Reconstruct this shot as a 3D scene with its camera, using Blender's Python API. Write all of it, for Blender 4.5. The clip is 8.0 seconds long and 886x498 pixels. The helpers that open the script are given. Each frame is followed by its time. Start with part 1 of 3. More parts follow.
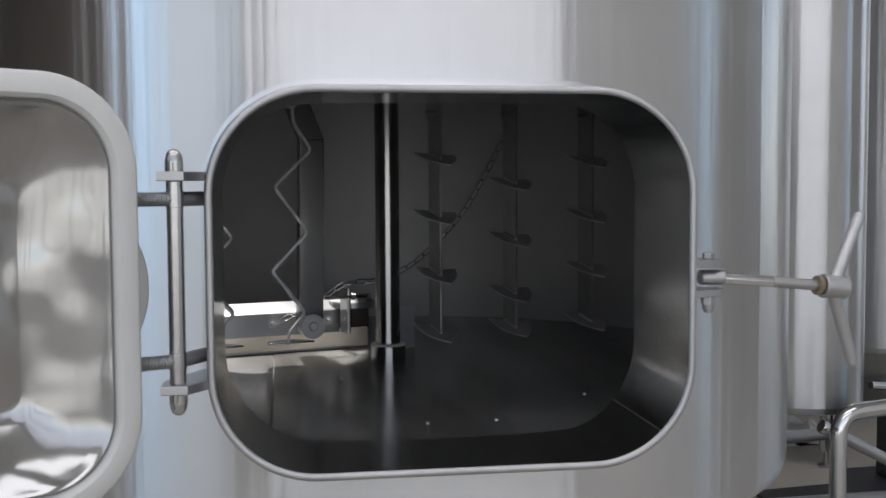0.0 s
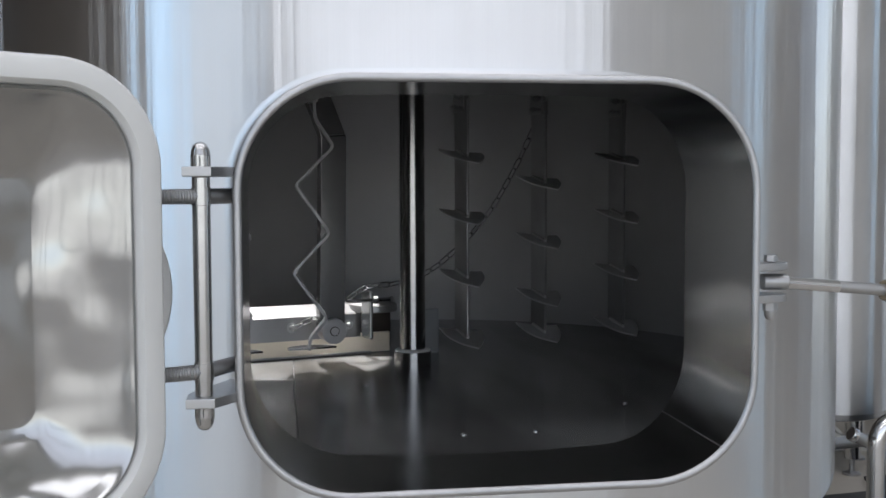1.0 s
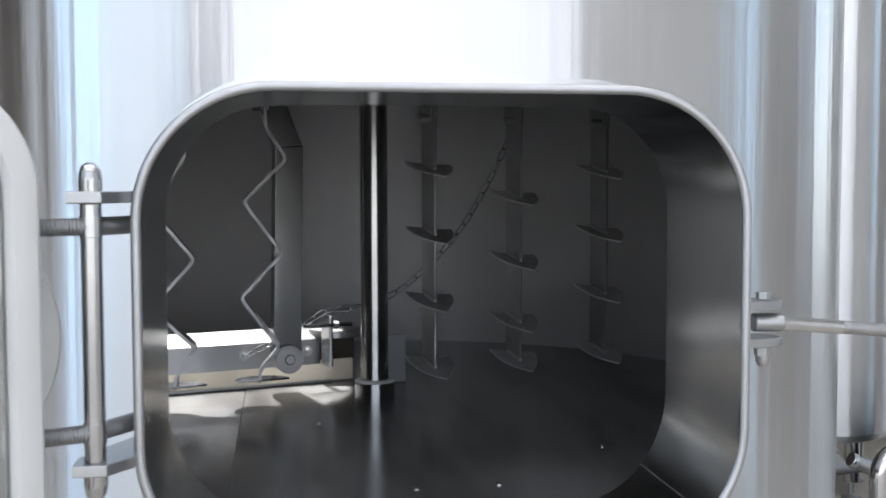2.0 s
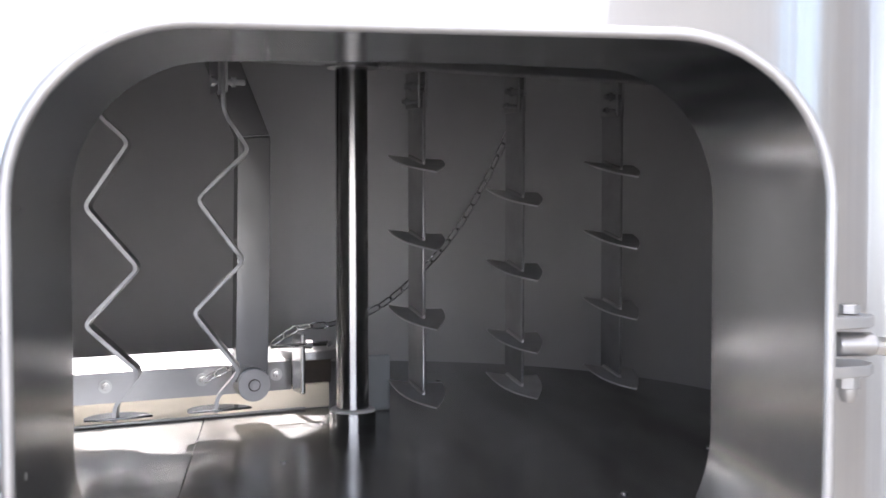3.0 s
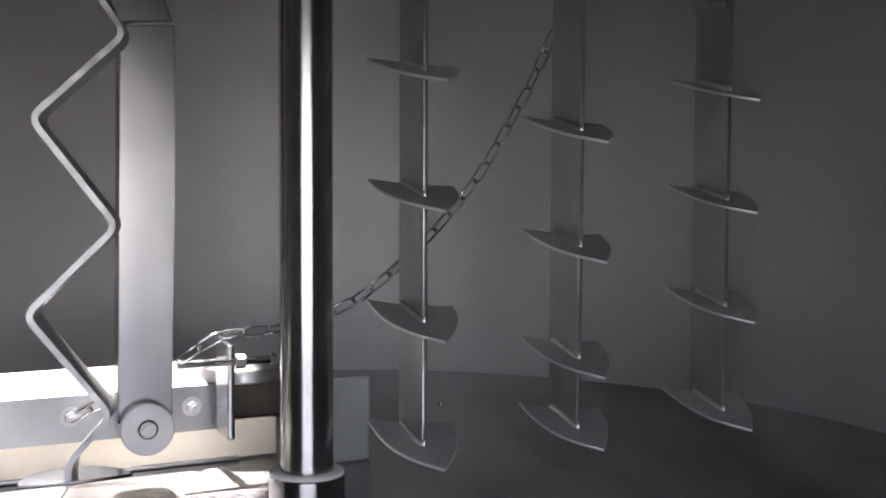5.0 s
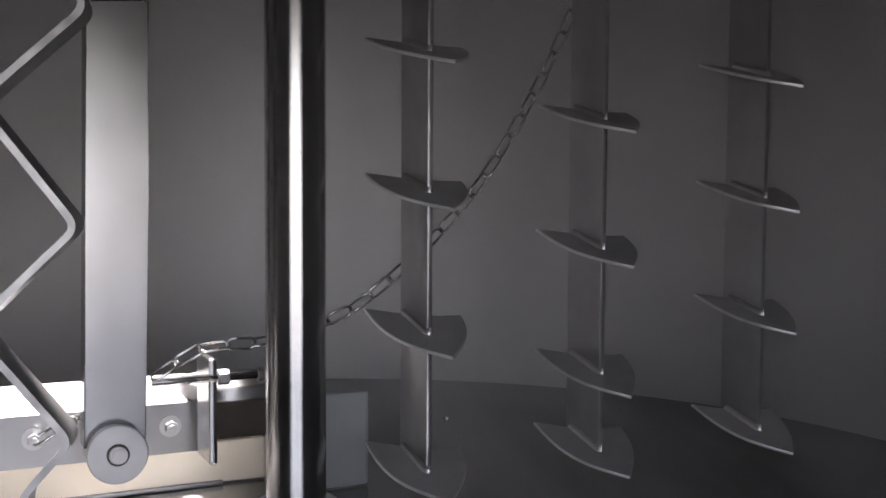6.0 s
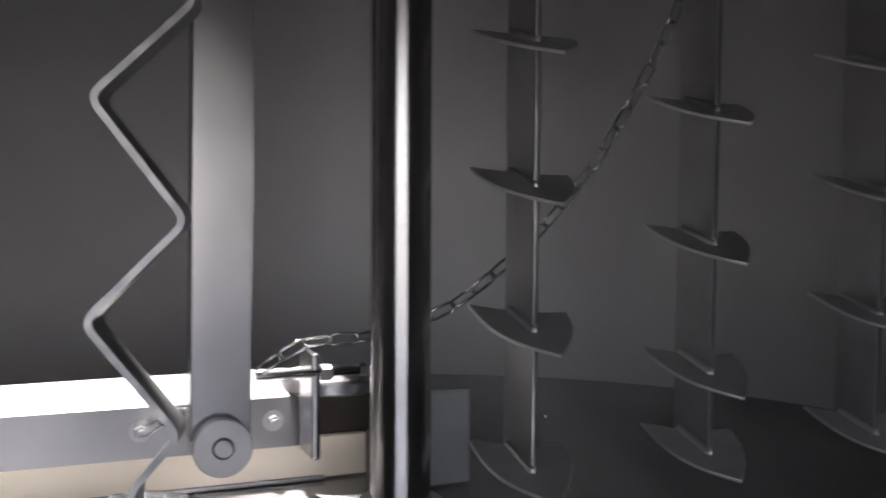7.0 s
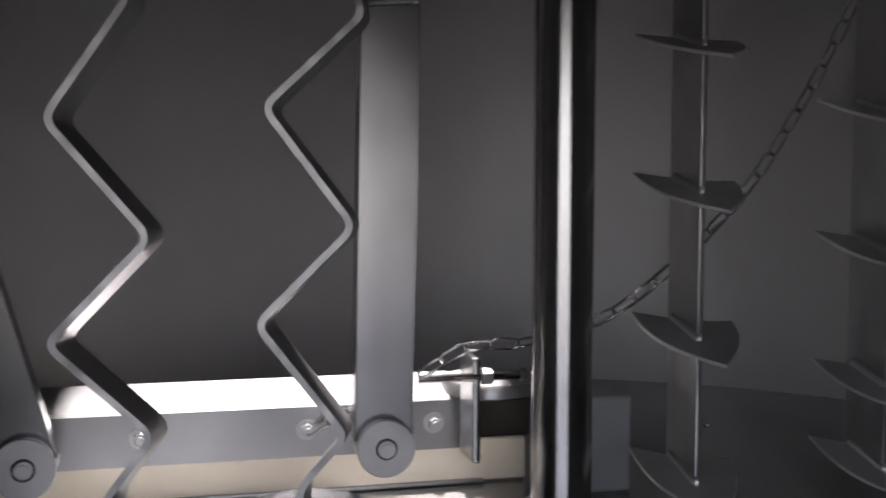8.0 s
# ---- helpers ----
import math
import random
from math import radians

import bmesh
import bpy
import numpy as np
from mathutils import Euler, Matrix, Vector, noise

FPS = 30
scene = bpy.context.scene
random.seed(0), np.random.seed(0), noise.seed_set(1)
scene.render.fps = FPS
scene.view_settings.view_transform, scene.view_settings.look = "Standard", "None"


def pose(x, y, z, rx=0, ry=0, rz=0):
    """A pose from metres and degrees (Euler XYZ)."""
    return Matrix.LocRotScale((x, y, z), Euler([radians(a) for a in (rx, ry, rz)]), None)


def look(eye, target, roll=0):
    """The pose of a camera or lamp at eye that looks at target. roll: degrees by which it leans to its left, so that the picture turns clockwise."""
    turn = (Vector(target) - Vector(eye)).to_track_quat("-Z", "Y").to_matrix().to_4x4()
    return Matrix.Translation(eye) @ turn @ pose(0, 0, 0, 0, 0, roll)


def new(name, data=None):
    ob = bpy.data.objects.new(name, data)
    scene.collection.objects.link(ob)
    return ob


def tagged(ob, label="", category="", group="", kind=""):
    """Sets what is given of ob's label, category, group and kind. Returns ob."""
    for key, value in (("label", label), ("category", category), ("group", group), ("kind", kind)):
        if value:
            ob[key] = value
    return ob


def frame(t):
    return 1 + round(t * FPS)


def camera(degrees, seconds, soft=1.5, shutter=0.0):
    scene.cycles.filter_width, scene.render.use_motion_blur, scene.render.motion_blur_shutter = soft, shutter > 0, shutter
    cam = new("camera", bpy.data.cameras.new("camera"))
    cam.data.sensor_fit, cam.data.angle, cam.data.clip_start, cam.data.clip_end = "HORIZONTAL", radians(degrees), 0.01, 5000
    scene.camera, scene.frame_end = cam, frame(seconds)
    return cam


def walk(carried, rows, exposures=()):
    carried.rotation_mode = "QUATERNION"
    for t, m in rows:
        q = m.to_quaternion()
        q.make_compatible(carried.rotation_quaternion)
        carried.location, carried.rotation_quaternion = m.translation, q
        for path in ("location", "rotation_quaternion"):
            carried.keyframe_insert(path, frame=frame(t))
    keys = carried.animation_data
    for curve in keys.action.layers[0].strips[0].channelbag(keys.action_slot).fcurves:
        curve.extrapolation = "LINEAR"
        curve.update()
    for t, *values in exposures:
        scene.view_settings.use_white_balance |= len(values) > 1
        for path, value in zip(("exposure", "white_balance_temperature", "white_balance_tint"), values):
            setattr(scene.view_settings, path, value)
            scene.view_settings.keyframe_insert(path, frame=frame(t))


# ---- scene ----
cam = camera(44.4, 8.0, 1.6, 0.5)
PATH = [
    (0, (-0.218, -2.232, 1.062), (0.076, -0.258, 0.939), -0.3),
    (0.5, (-0.256, -2.19, 1.07), (0.053, -0.218, 0.947), -0.3),
    (1, (-0.254, -2.128, 1.057), (0.037, -0.153, 0.936), -0.2),
    (1.5, (-0.209, -2.034, 1.047), (0.078, -0.058, 0.932), -0.1),
    (2, (-0.169, -1.957, 1.081), (0.127, 0.018, 0.964), -0.1),
    (2.2, (-0.154, -1.909, 1.083), (0.144, 0.066, 0.970), -0.1),
    (3.3, (-0.102, -1.559, 1.042), (0.205, 0.416, 0.96), 0.0),
    (3.5, (-0.086, -1.461, 1.054), (0.219, 0.512, 0.941), 0.0),
    (4, (-0.07, -1.278, 1.031), (0.239, 0.694, 0.911), 0.1),
    (4.5, (-0.063, -1.144, 1.013), (0.252, 0.827, 0.889), 0.2),
    (5, (-0.039, -1.026, 1.004), (0.282, 0.944, 0.878), 0.3),
    (5.2, (-0.033, -0.989, 1.006), (0.298, 0.979, 0.879), 0.3),
    (6.5, (-0.022, -0.893, 1.0), (0.241, 1.085, 0.864), 0.4),
    (7, (-0.039, -0.889, 1.001), (0.121, 1.099, 0.859), 0.3),
    (7.5, (-0.05, -0.893, 1.006), (-0.02, 1.101, 0.859), 0.2),
    (8, (-0.047, -0.893, 1.006), (-0.167, 1.098, 0.864), 0.1),
]
walk(cam, [(t, look(eye, target, roll)) for t, eye, target, roll in PATH], [(0.0, -0.35, 6400, 13), (1.0, -0.1, 6250, 12), (2.0, 0.37, 6200, 12), (3.5, 1.5, 6450, 20), (4.5, 1.6, 6450, 20), (6.5, 1.0, 6500, 20), (8.0, 0.5, 6500, 20)])

# ---------------------------------------------------------------- world, lamps
FB = 0.694           # height of the false bottom above the hall floor
ARM = 17.0           # heading of the rake arms, degrees
R_IN, R_OUT, ROOF = 0.745, 0.790, 2.05

world = bpy.data.worlds.new("world")
scene.world = world
world.use_nodes = True
wn, wl = world.node_tree.nodes, world.node_tree.links
sky = wn.new("ShaderNodeTexSky")
sky.sky_type, sky.sun_disc = "NISHITA", False
sky.sun_elevation, sky.sun_rotation = radians(42), radians(10)
wl.new(sky.outputs[0], wn["Background"].inputs[0])
wn["Background"].inputs[1].default_value = 0.15

sun = new("sun", bpy.data.lights.new("sun", "SUN"))
sun.data.energy, sun.data.angle, sun.data.color = 2.5, radians(0.5), (1.0, 0.95, 0.88)
sun.matrix_world = look((1.3, 7.3, 6.7), (0, 0, 0))


def area(name, eye, target, w, h, power, colour):
    ob = new(name, bpy.data.lights.new(name, "AREA"))
    ob.data.shape, ob.data.size, ob.data.size_y = "RECTANGLE", w, h
    ob.data.energy, ob.data.color = power, colour
    ob.matrix_world = look(eye, target)
    return ob


# daylight in the window openings of the hall
area("front_daylight", (0.2, -7.27, 2.65), (0.2, 0, 2.65), 10.8, 5.0, 225, (1.0, 0.975, 0.975))
for y in (-4.6, -1.6):
    area("rooflight_daylight", (-0.2, y, 5.66), (-0.2, y, 0), 8.0, 1.6, 125, (1.0, 0.97, 0.95))
area("side_daylight", (-5.77, -2.60, 2.6), (0, -2.60, 2.6), 0.75, 4.4, 31, (0.48, 0.73, 1.0))
area("side_front_daylight", (-5.77, -4.82, 2.6), (0, -4.82, 2.6), 3.65, 4.4, 53, (0.88, 0.94, 1.0))
area("east_daylight", (6.27, -1.05, 2.6), (0, -1.05, 2.6), 0.6, 4.4, 13, (0.50, 0.75, 1.0))
area("east_rear_daylight", (6.27, 3.0, 2.6), (0, 3.0, 2.6), 2.2, 4.4, 28, (0.80, 0.90, 1.0))

# the inspection lamp in the tun's roof
lamp = new("inspection_light", bpy.data.lights.new("inspection_light", "SPOT"))
lamp.data.energy, lamp.data.spot_size, lamp.data.spot_blend = 420, radians(19.5), 0.06
lamp.data.shadow_soft_size, lamp.data.color = 0.012, (1.0, 0.97, 0.92)
lamp.matrix_world = look((-0.22, 0.43, 1.97), (-0.26, 0.12, FB))


# ---------------------------------------------------------------- materials
def material(name):
    m = bpy.data.materials.new(name)
    m.use_nodes = True
    return m, m.node_tree.nodes, m.node_tree.links, m.node_tree.nodes["Principled BSDF"]


def noise_node(n, l, scale, detail=4, stretch=(1, 1, 1), rough=0.6):
    co = n.new("ShaderNodeTexCoord")
    mp = n.new("ShaderNodeMapping")
    mp.inputs["Scale"].default_value = stretch
    tx = n.new("ShaderNodeTexNoise")
    tx.inputs["Scale"].default_value, tx.inputs["Detail"].default_value = scale, detail
    tx.inputs["Roughness"].default_value = rough
    l.new(co.outputs["Object"], mp.inputs[0])
    l.new(mp.outputs[0], tx.inputs[0])
    return tx.outputs["Fac"]


def ramp(n, l, fac, a, b, lo=0.2, hi=0.8):
    r = n.new("ShaderNodeMapRange")
    r.inputs["From Min"].default_value, r.inputs["From Max"].default_value = lo, hi
    r.inputs["To Min"].default_value, r.inputs["To Max"].default_value = a, b
    l.new(fac, r.inputs["Value"])
    return r.outputs[0]


def mixed(n, l, fac, a, b):
    m = n.new("ShaderNodeMix")
    m.data_type = "RGBA"
    m.inputs["A"].default_value, m.inputs["B"].default_value = (*a, 1), (*b, 1)
    l.new(fac, m.inputs["Factor"])
    return m.outputs["Result"]


def steel(name, tone=0.6, rough=(0.18, 0.3), stretch=(1, 1, 1), grain=60, aniso=0.0, bump=0.02, warm=0.0, smudge=3.0, metal=1.0, fine=0.05, wave=None):
    """Stainless steel: grain along one way, smudges at a larger scale."""
    m, n, l, p = material(name)
    g = noise_node(n, l, grain, 5, stretch)
    s = noise_node(n, l, smudge, 4)
    p.inputs["Metallic"].default_value = metal
    c0 = (tone * 0.74, tone * 0.74, tone * (0.74 - warm))
    c1 = (tone * 1.22, tone * 1.22, tone * (1.22 - warm))
    l.new(mixed(n, l, s, c0, c1), p.inputs["Base Color"])
    add = n.new("ShaderNodeMath")
    add.operation = "ADD"
    l.new(ramp(n, l, g, -fine, fine), add.inputs[0])
    l.new(ramp(n, l, s, *rough), add.inputs[1])
    l.new(add.outputs[0], p.inputs["Roughness"])
    if aniso:
        t = n.new("ShaderNodeTangent")
        t.direction_type, t.axis = "RADIAL", "Z"
        p.inputs["Anisotropic"].default_value, p.inputs["Anisotropic Rotation"].default_value = aniso, 0.25
        l.new(t.outputs[0], p.inputs["Tangent"])
    b = n.new("ShaderNodeBump")
    b.inputs["Strength"].default_value, b.inputs["Distance"].default_value = bump, 0.002
    l.new(g, b.inputs["Height"])
    if wave:
        w = n.new("ShaderNodeBump")
        w.inputs["Strength"].default_value, w.inputs["Distance"].default_value = 1.0, wave[2]
        l.new(noise_node(n, l, wave[0], 2, wave[1]), w.inputs["Height"])
        l.new(w.outputs[0], b.inputs["Normal"])
    l.new(b.outputs[0], p.inputs["Normal"])
    return m


def plain(name, a, b, rough=0.6, scale=8, bump=0.1, fine=120):
    m, n, l, p = material(name)
    s = noise_node(n, l, scale, 5)
    l.new(mixed(n, l, ramp(n, l, s, 0, 1), a, b), p.inputs["Base Color"])
    f = noise_node(n, l, fine, 3)
    l.new(ramp(n, l, f, rough - 0.08, rough + 0.08), p.inputs["Roughness"])
    k = n.new("ShaderNodeBump")
    k.inputs["Strength"].default_value, k.inputs["Distance"].default_value = bump, 0.003
    l.new(f, k.inputs["Height"])
    l.new(k.outputs[0], p.inputs["Normal"])
    return m


SHELL = steel("brushed cladding", 0.63, (0.28, 0.34), (1, 1, 0.010), 46, 1.0, 0.30, 0.0, 1.6, 1.0, 0.02, (13, (1, 1, 0.03), 0.0032))
FLARE = steel("brushed neck flare", 0.63, (0.38, 0.42), (1, 1, 1), 30, 0.0, 0.0, 0.0, 1.6, 1.0, 0.01)
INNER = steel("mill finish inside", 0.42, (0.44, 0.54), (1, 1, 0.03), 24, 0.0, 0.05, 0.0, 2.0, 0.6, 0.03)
NECK = steel("polished neck", 0.44, (0.17, 0.24), (1, 1, 0.3), 9, 0.0, 0.0, 0.0, 5.0, 1.0, 0.02)
RIMST = steel("ground rim", 0.44, (0.40, 0.50), (1, 1, 1), 80, 0.0, 0.02, 0.0, 12.0, 0.95)
PLATE = steel("false bottom steel", 0.38, (0.14, 0.23), (1, 0.2, 1), 14, 0.0, 0.0, 0.014, 5.0, 0.66, 0.015)


def stained(m, scale, stretch, turn, dark, lo, hi):
    """Dull dark runs over a steel: stains and knife shadows put into its colour."""
    n, l = m.node_tree.nodes, m.node_tree.links
    p = n["Principled BSDF"]
    fac = noise_node(n, l, scale, 3, stretch, 0.45)
    fac.node.inputs["Vector"].links[0].from_node.inputs["Rotation"].default_value = (0, 0, radians(turn))
    k = ramp(n, l, fac, 0.0, 1.0, lo, hi)
    for name, value in (("Base Color", (*dark, 1)), ("Roughness", 0.24)):
        sock = p.inputs[name]
        src = sock.links[0].from_socket
        mix = n.new("ShaderNodeMix")
        mix.data_type = "RGBA" if name == "Base Color" else "FLOAT"
        a, b, out = ("A", "B", "Result") if name == "Base Color" else (2, 3, 0)
        mix.inputs[b].default_value = value
        l.new(src, mix.inputs["A"] if mix.data_type == "RGBA" else mix.inputs[a])
        l.new(k, mix.inputs["Factor"] if mix.data_type == "RGBA" else mix.inputs[0])
        l.new(mix.outputs[out], sock)
    return m


# slanting streaks: the knives' cast shadows painted in along with the stains
stained(PLATE, 5.0, (1.5, 0.34, 1), 14, (0.09, 0.084, 0.08), 0.44, 0.70)
BRIGHT = steel("polished steel", 0.62, (0.09, 0.14), (1, 1, 0.05), 60, 0.0, 0.0, 0.0, 8.0, 1.0, 0.02)
HINGEM = steel("hinge steel", 0.50, (0.18, 0.24), (1, 1, 0.05), 60, 0.0, 0.0, 0.01, 20.0, 1.0, 0.02)
SATIN = steel("satin steel", 0.44, (0.40, 0.46), (1, 1, 0.1), 60, 0.0, 0.0, 0.0, 6.0, 1.0, 0.03)
SWEEPM = steel("rolled angle steel", 0.31, (0.33, 0.39), (0.05, 1, 1), 60, 0.0, 0.0, 0.0, 9.0, 1.0, 0.03)
STRIP = steel("pickled strip", 0.32, (0.34, 0.44), (1, 1, 1), 90, 0.0, 0.01, 0.0, 14.0, 0.95, 0.05, (18, (1, 1, 1), 0.005))
KNIFE = steel("dull knife bar", 0.34, (0.30, 0.42), (1, 1, 0.06), 50, 0.0, 0.03, 0.0, 12.0, 0.86, 0.06, (16, (1, 1, 0.7), 0.007))
SHAREM = steel("scoured share plate", 0.66, (0.36, 0.44), (1, 1, 1), 50, 0.0, 0.03, 0.0, 16.0, 0.78, 0.06)
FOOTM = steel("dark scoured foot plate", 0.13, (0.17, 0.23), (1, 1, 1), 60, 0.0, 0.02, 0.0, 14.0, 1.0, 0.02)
SHAFTM = steel("ground shaft", 0.42, (0.15, 0.21), (1, 1, 0.01), 120, 0.85, 0.0, 0.01, 8.0, 1.0, 0.03)
HANGM = steel("ground hanger bar", 0.32, (0.235, 0.260), (1, 1, 0.05), 60, 0.0, 0.0, 0.0, 9.0, 1.0, 0.008, (7, (1, 1, 0.5), 0.0016))
DISCM = steel("turned disc steel", 0.42, (0.36, 0.44), (1, 1, 1), 60, 0.0, 0.02, 0.0, 24.0, 1.0, 0.06)
# very dark brown: recess shade put into the hub block's colour; washers use it too
OXIDE = plain("dark brown steel", (0.075, 0.062, 0.052), (0.045, 0.038, 0.034), 0.6, 20, 0.1)
WELD = steel("weld bead", 0.82, (0.28, 0.40), (1, 1, 1), 200, 0.0, 0.1)
DARKST = steel("dull steel", 0.36, (0.36, 0.5), (1, 1, 1), 60, 0.0, 0.05)
MIRROR = steel("pressed door pan", 0.38, (0.11, 0.21), (1, 1, 1), 12, 0.0, 0.05, 0.02, 9.0, 1.0, 0.05, (6, (1, 1, 0.7), 0.022))
CASTING = steel("bead blasted casting", 0.48, (0.42, 0.52), (1, 1, 1), 200, 0.0, 0.1)
GREYW = plain("pale warm wall paint", (0.64, 0.61, 0.57), (0.56, 0.53, 0.49), 0.7, 1.2, 0.1, 90)
BRASS = plain("brass washer", (0.22, 0.17, 0.09), (0.16, 0.13, 0.08), 0.4)
GASKET = plain("silicone gasket", (0.62, 0.62, 0.60), (0.55, 0.55, 0.53), 0.45, 6, 0.03)
SCRAPE = plain("cream scraper board", (0.86, 0.79, 0.66), (0.80, 0.72, 0.58), 0.5, 10, 0.05)
PTFE = plain("grey plastic", (0.33, 0.345, 0.35), (0.27, 0.285, 0.29), 0.45, 10, 0.05)
CONCRETE = plain("pale sealed concrete", (0.50, 0.46, 0.40), (0.38, 0.35, 0.30), 0.5, 1.5, 0.2, 60)
PLASTER = plain("white plaster", (0.80, 0.80, 0.78), (0.72, 0.72, 0.70), 0.8, 1.2, 0.15, 90)
BROWN = plain("brown cladding", (0.12, 0.10, 0.085), (0.085, 0.072, 0.062), 0.6, 2, 0.1)
RUBBER = plain("black rubber", (0.025, 0.025, 0.027), (0.04, 0.04, 0.04), 0.6, 8, 0.1)
BLUEPL = plain("grey blue plastic", (0.30, 0.38, 0.44), (0.24, 0.31, 0.37), 0.5, 8, 0.05)
FRAME = plain("pale aluminium window frame", (0.52, 0.53, 0.54), (0.46, 0.47, 0.48), 0.4, 8, 0.05)
SHEET = plain("pale plastic sheet", (0.62, 0.62, 0.58), (0.48, 0.48, 0.46), 0.35, 5, 0.3)


# ---------------------------------------------------------------- builders
def mesh_of(name, bm, mat, smooth=None):
    bmesh.ops.recalc_face_normals(bm, faces=bm.faces[:])
    me = bpy.data.meshes.new(name)
    if smooth is not None:
        for f in bm.faces:
            f.smooth = True
        for e in bm.edges:
            if len(e.link_faces) == 2:
                big, small = sorted((f.calc_area() for f in e.link_faces), reverse=True)
                e.smooth = e.calc_face_angle(0) < radians(smooth) and big < 7 * small
    bm.to_mesh(me)
    bm.free()
    me.materials.append(mat)
    return me


def part(name, bm, mat, parent, label="", smooth=40):
    ob = new(name, mesh_of(name, bm, mat, smooth))
    ob.parent = parent
    if label:
        tagged(ob, label)
    return ob


def thing(name, label, category, group="", kind=""):
    return tagged(new(name), label, category, group, kind)


def solid(name, bm, mat, label, category, kind="", group="", smooth=40):
    return tagged(new(name, mesh_of(name, bm, mat, smooth)), label, category, group, kind)


def box(sx, sy, sz, m=Matrix(), bev=0.0, bm=None):
    own = bmesh.new()
    bmesh.ops.create_cube(own, size=1, matrix=Matrix.Diagonal((sx, sy, sz, 1)))
    if bev:
        bmesh.ops.bevel(own, geom=own.edges[:], offset=bev, segments=2, affect="EDGES", profile=0.5)
    return join(own, m, bm)


def join(own, m, bm):
    own.transform(m)
    if bm is None:
        return own
    me = bpy.data.meshes.new("tmp")
    own.to_mesh(me)
    own.free()
    bm.from_mesh(me)
    bpy.data.meshes.remove(me)
    return bm


def span(b0, b1, bev=0.0, bm=None):
    """A box between two corners."""
    c = [(p + q) / 2 for p, q in zip(b0, b1)]
    s = [abs(q - p) for p, q in zip(b0, b1)]
    return box(*s, pose(*c), bev, bm)


def rod(p, q, r0, r1=None, seg=20, bev=0.0, bm=None):
    """A round bar from p to q, its rims bevelled."""
    p, q = Vector(p), Vector(q)
    own = bmesh.new()
    d = q - p
    bmesh.ops.create_cone(own, cap_ends=True, segments=seg, radius1=r0, radius2=r0 if r1 is None else r1, depth=d.length)
    if bev:
        rims = [e for e in own.edges if abs(e.verts[0].co.z - e.verts[1].co.z) < 1e-6]
        bmesh.ops.bevel(own, geom=rims, offset=bev, segments=2, affect="EDGES", profile=0.5)
    m = Matrix.Translation((p + q) / 2) @ d.to_track_quat("Z", "Y").to_matrix().to_4x4()
    return join(own, m, bm)


def lathe(profile, seg=32, m=Matrix(), bm=None):
    """Turns (radius, height) pairs about z; a radius of 0 closes an end."""
    own = bmesh.new()
    rings = []
    for r, z in profile:
        if r <= 1e-6:
            rings.append([own.verts.new((0, 0, z))])
        else:
            rings.append([own.verts.new((r * math.cos(2 * math.pi * i / seg), r * math.sin(2 * math.pi * i / seg), z)) for i in range(seg)])
    for a, b in zip(rings, rings[1:]):
        for i in range(seg):
            k = (i + 1) % seg
            if len(a) == 1 and len(b) > 1:
                own.faces.new((a[0], b[k], b[i]))
            elif len(b) == 1 and len(a) > 1:
                own.faces.new((a[i], a[k], b[0]))
            elif len(a) > 1:
                own.faces.new((a[i], a[k], b[k], b[i]))
    return join(own, m, bm)


def slab(outline, thick, m=Matrix(), bev=0.0, bm=None):
    """A plate with the given (x, y) outline, from z = 0 to thick."""
    own = bmesh.new()
    low = own.faces.new([own.verts.new((x, y, 0)) for x, y in outline])
    top = bmesh.ops.extrude_face_region(own, geom=[low])
    bmesh.ops.translate(own, verts=[v for v in top["geom"] if isinstance(v, bmesh.types.BMVert)], vec=(0, 0, thick))
    if bev:
        flat = [e for e in own.edges if abs(e.verts[0].co.z - e.verts[1].co.z) < 1e-7]
        bmesh.ops.bevel(own, geom=flat, offset=bev, segments=2, affect="EDGES", profile=0.5)
    return join(own, m, bm)


def sweep(points, r, seg=14, bm=None, closed=False):
    """A round tube along points."""
    own = bmesh.new()
    pts = [Vector(p) for p in points]
    rings, n = [], len(pts)
    side = None
    for i, p in enumerate(pts):
        a = pts[(i - 1) % n] if closed or i else p
        b = pts[(i + 1) % n] if closed or i < n - 1 else p
        d = (b - a).normalized()
        if side is None:
            side = d.cross((0, 0, 1) if abs(d.z) < 0.9 else (1, 0, 0)).normalized()
        side = (side - d * side.dot(d)).normalized()
        up = d.cross(side)
        rings.append([own.verts.new(p + r * (math.cos(2 * math.pi * k / seg) * side + math.sin(2 * math.pi * k / seg) * up)) for k in range(seg)])
    pairs = list(zip(rings, rings[1:])) + ([(rings[-1], rings[0])] if closed else [])
    for a, b in pairs:
        for k in range(seg):
            own.faces.new((a[k], a[(k + 1) % seg], b[(k + 1) % seg], b[k]))
    if not closed:
        own.faces.new(rings[0][::-1])
        own.faces.new(rings[-1])
    return join(own, Matrix(), bm)


def bent(points, radius, steps=5):
    """Rounds the corners of a polyline."""
    pts = [Vector(p) for p in points]
    out = [pts[0]]
    for a, p, b in zip(pts, pts[1:], pts[2:]):
        u, v = (a - p), (b - p)
        d = min(radius, u.length * 0.45, v.length * 0.45)
        s, e = p + u.normalized() * d, p + v.normalized() * d
        for i in range(steps + 1):
            t = i / steps
            out.append(s * (1 - t) ** 2 + p * 2 * t * (1 - t) + e * t * t)
    return out + [pts[-1]]


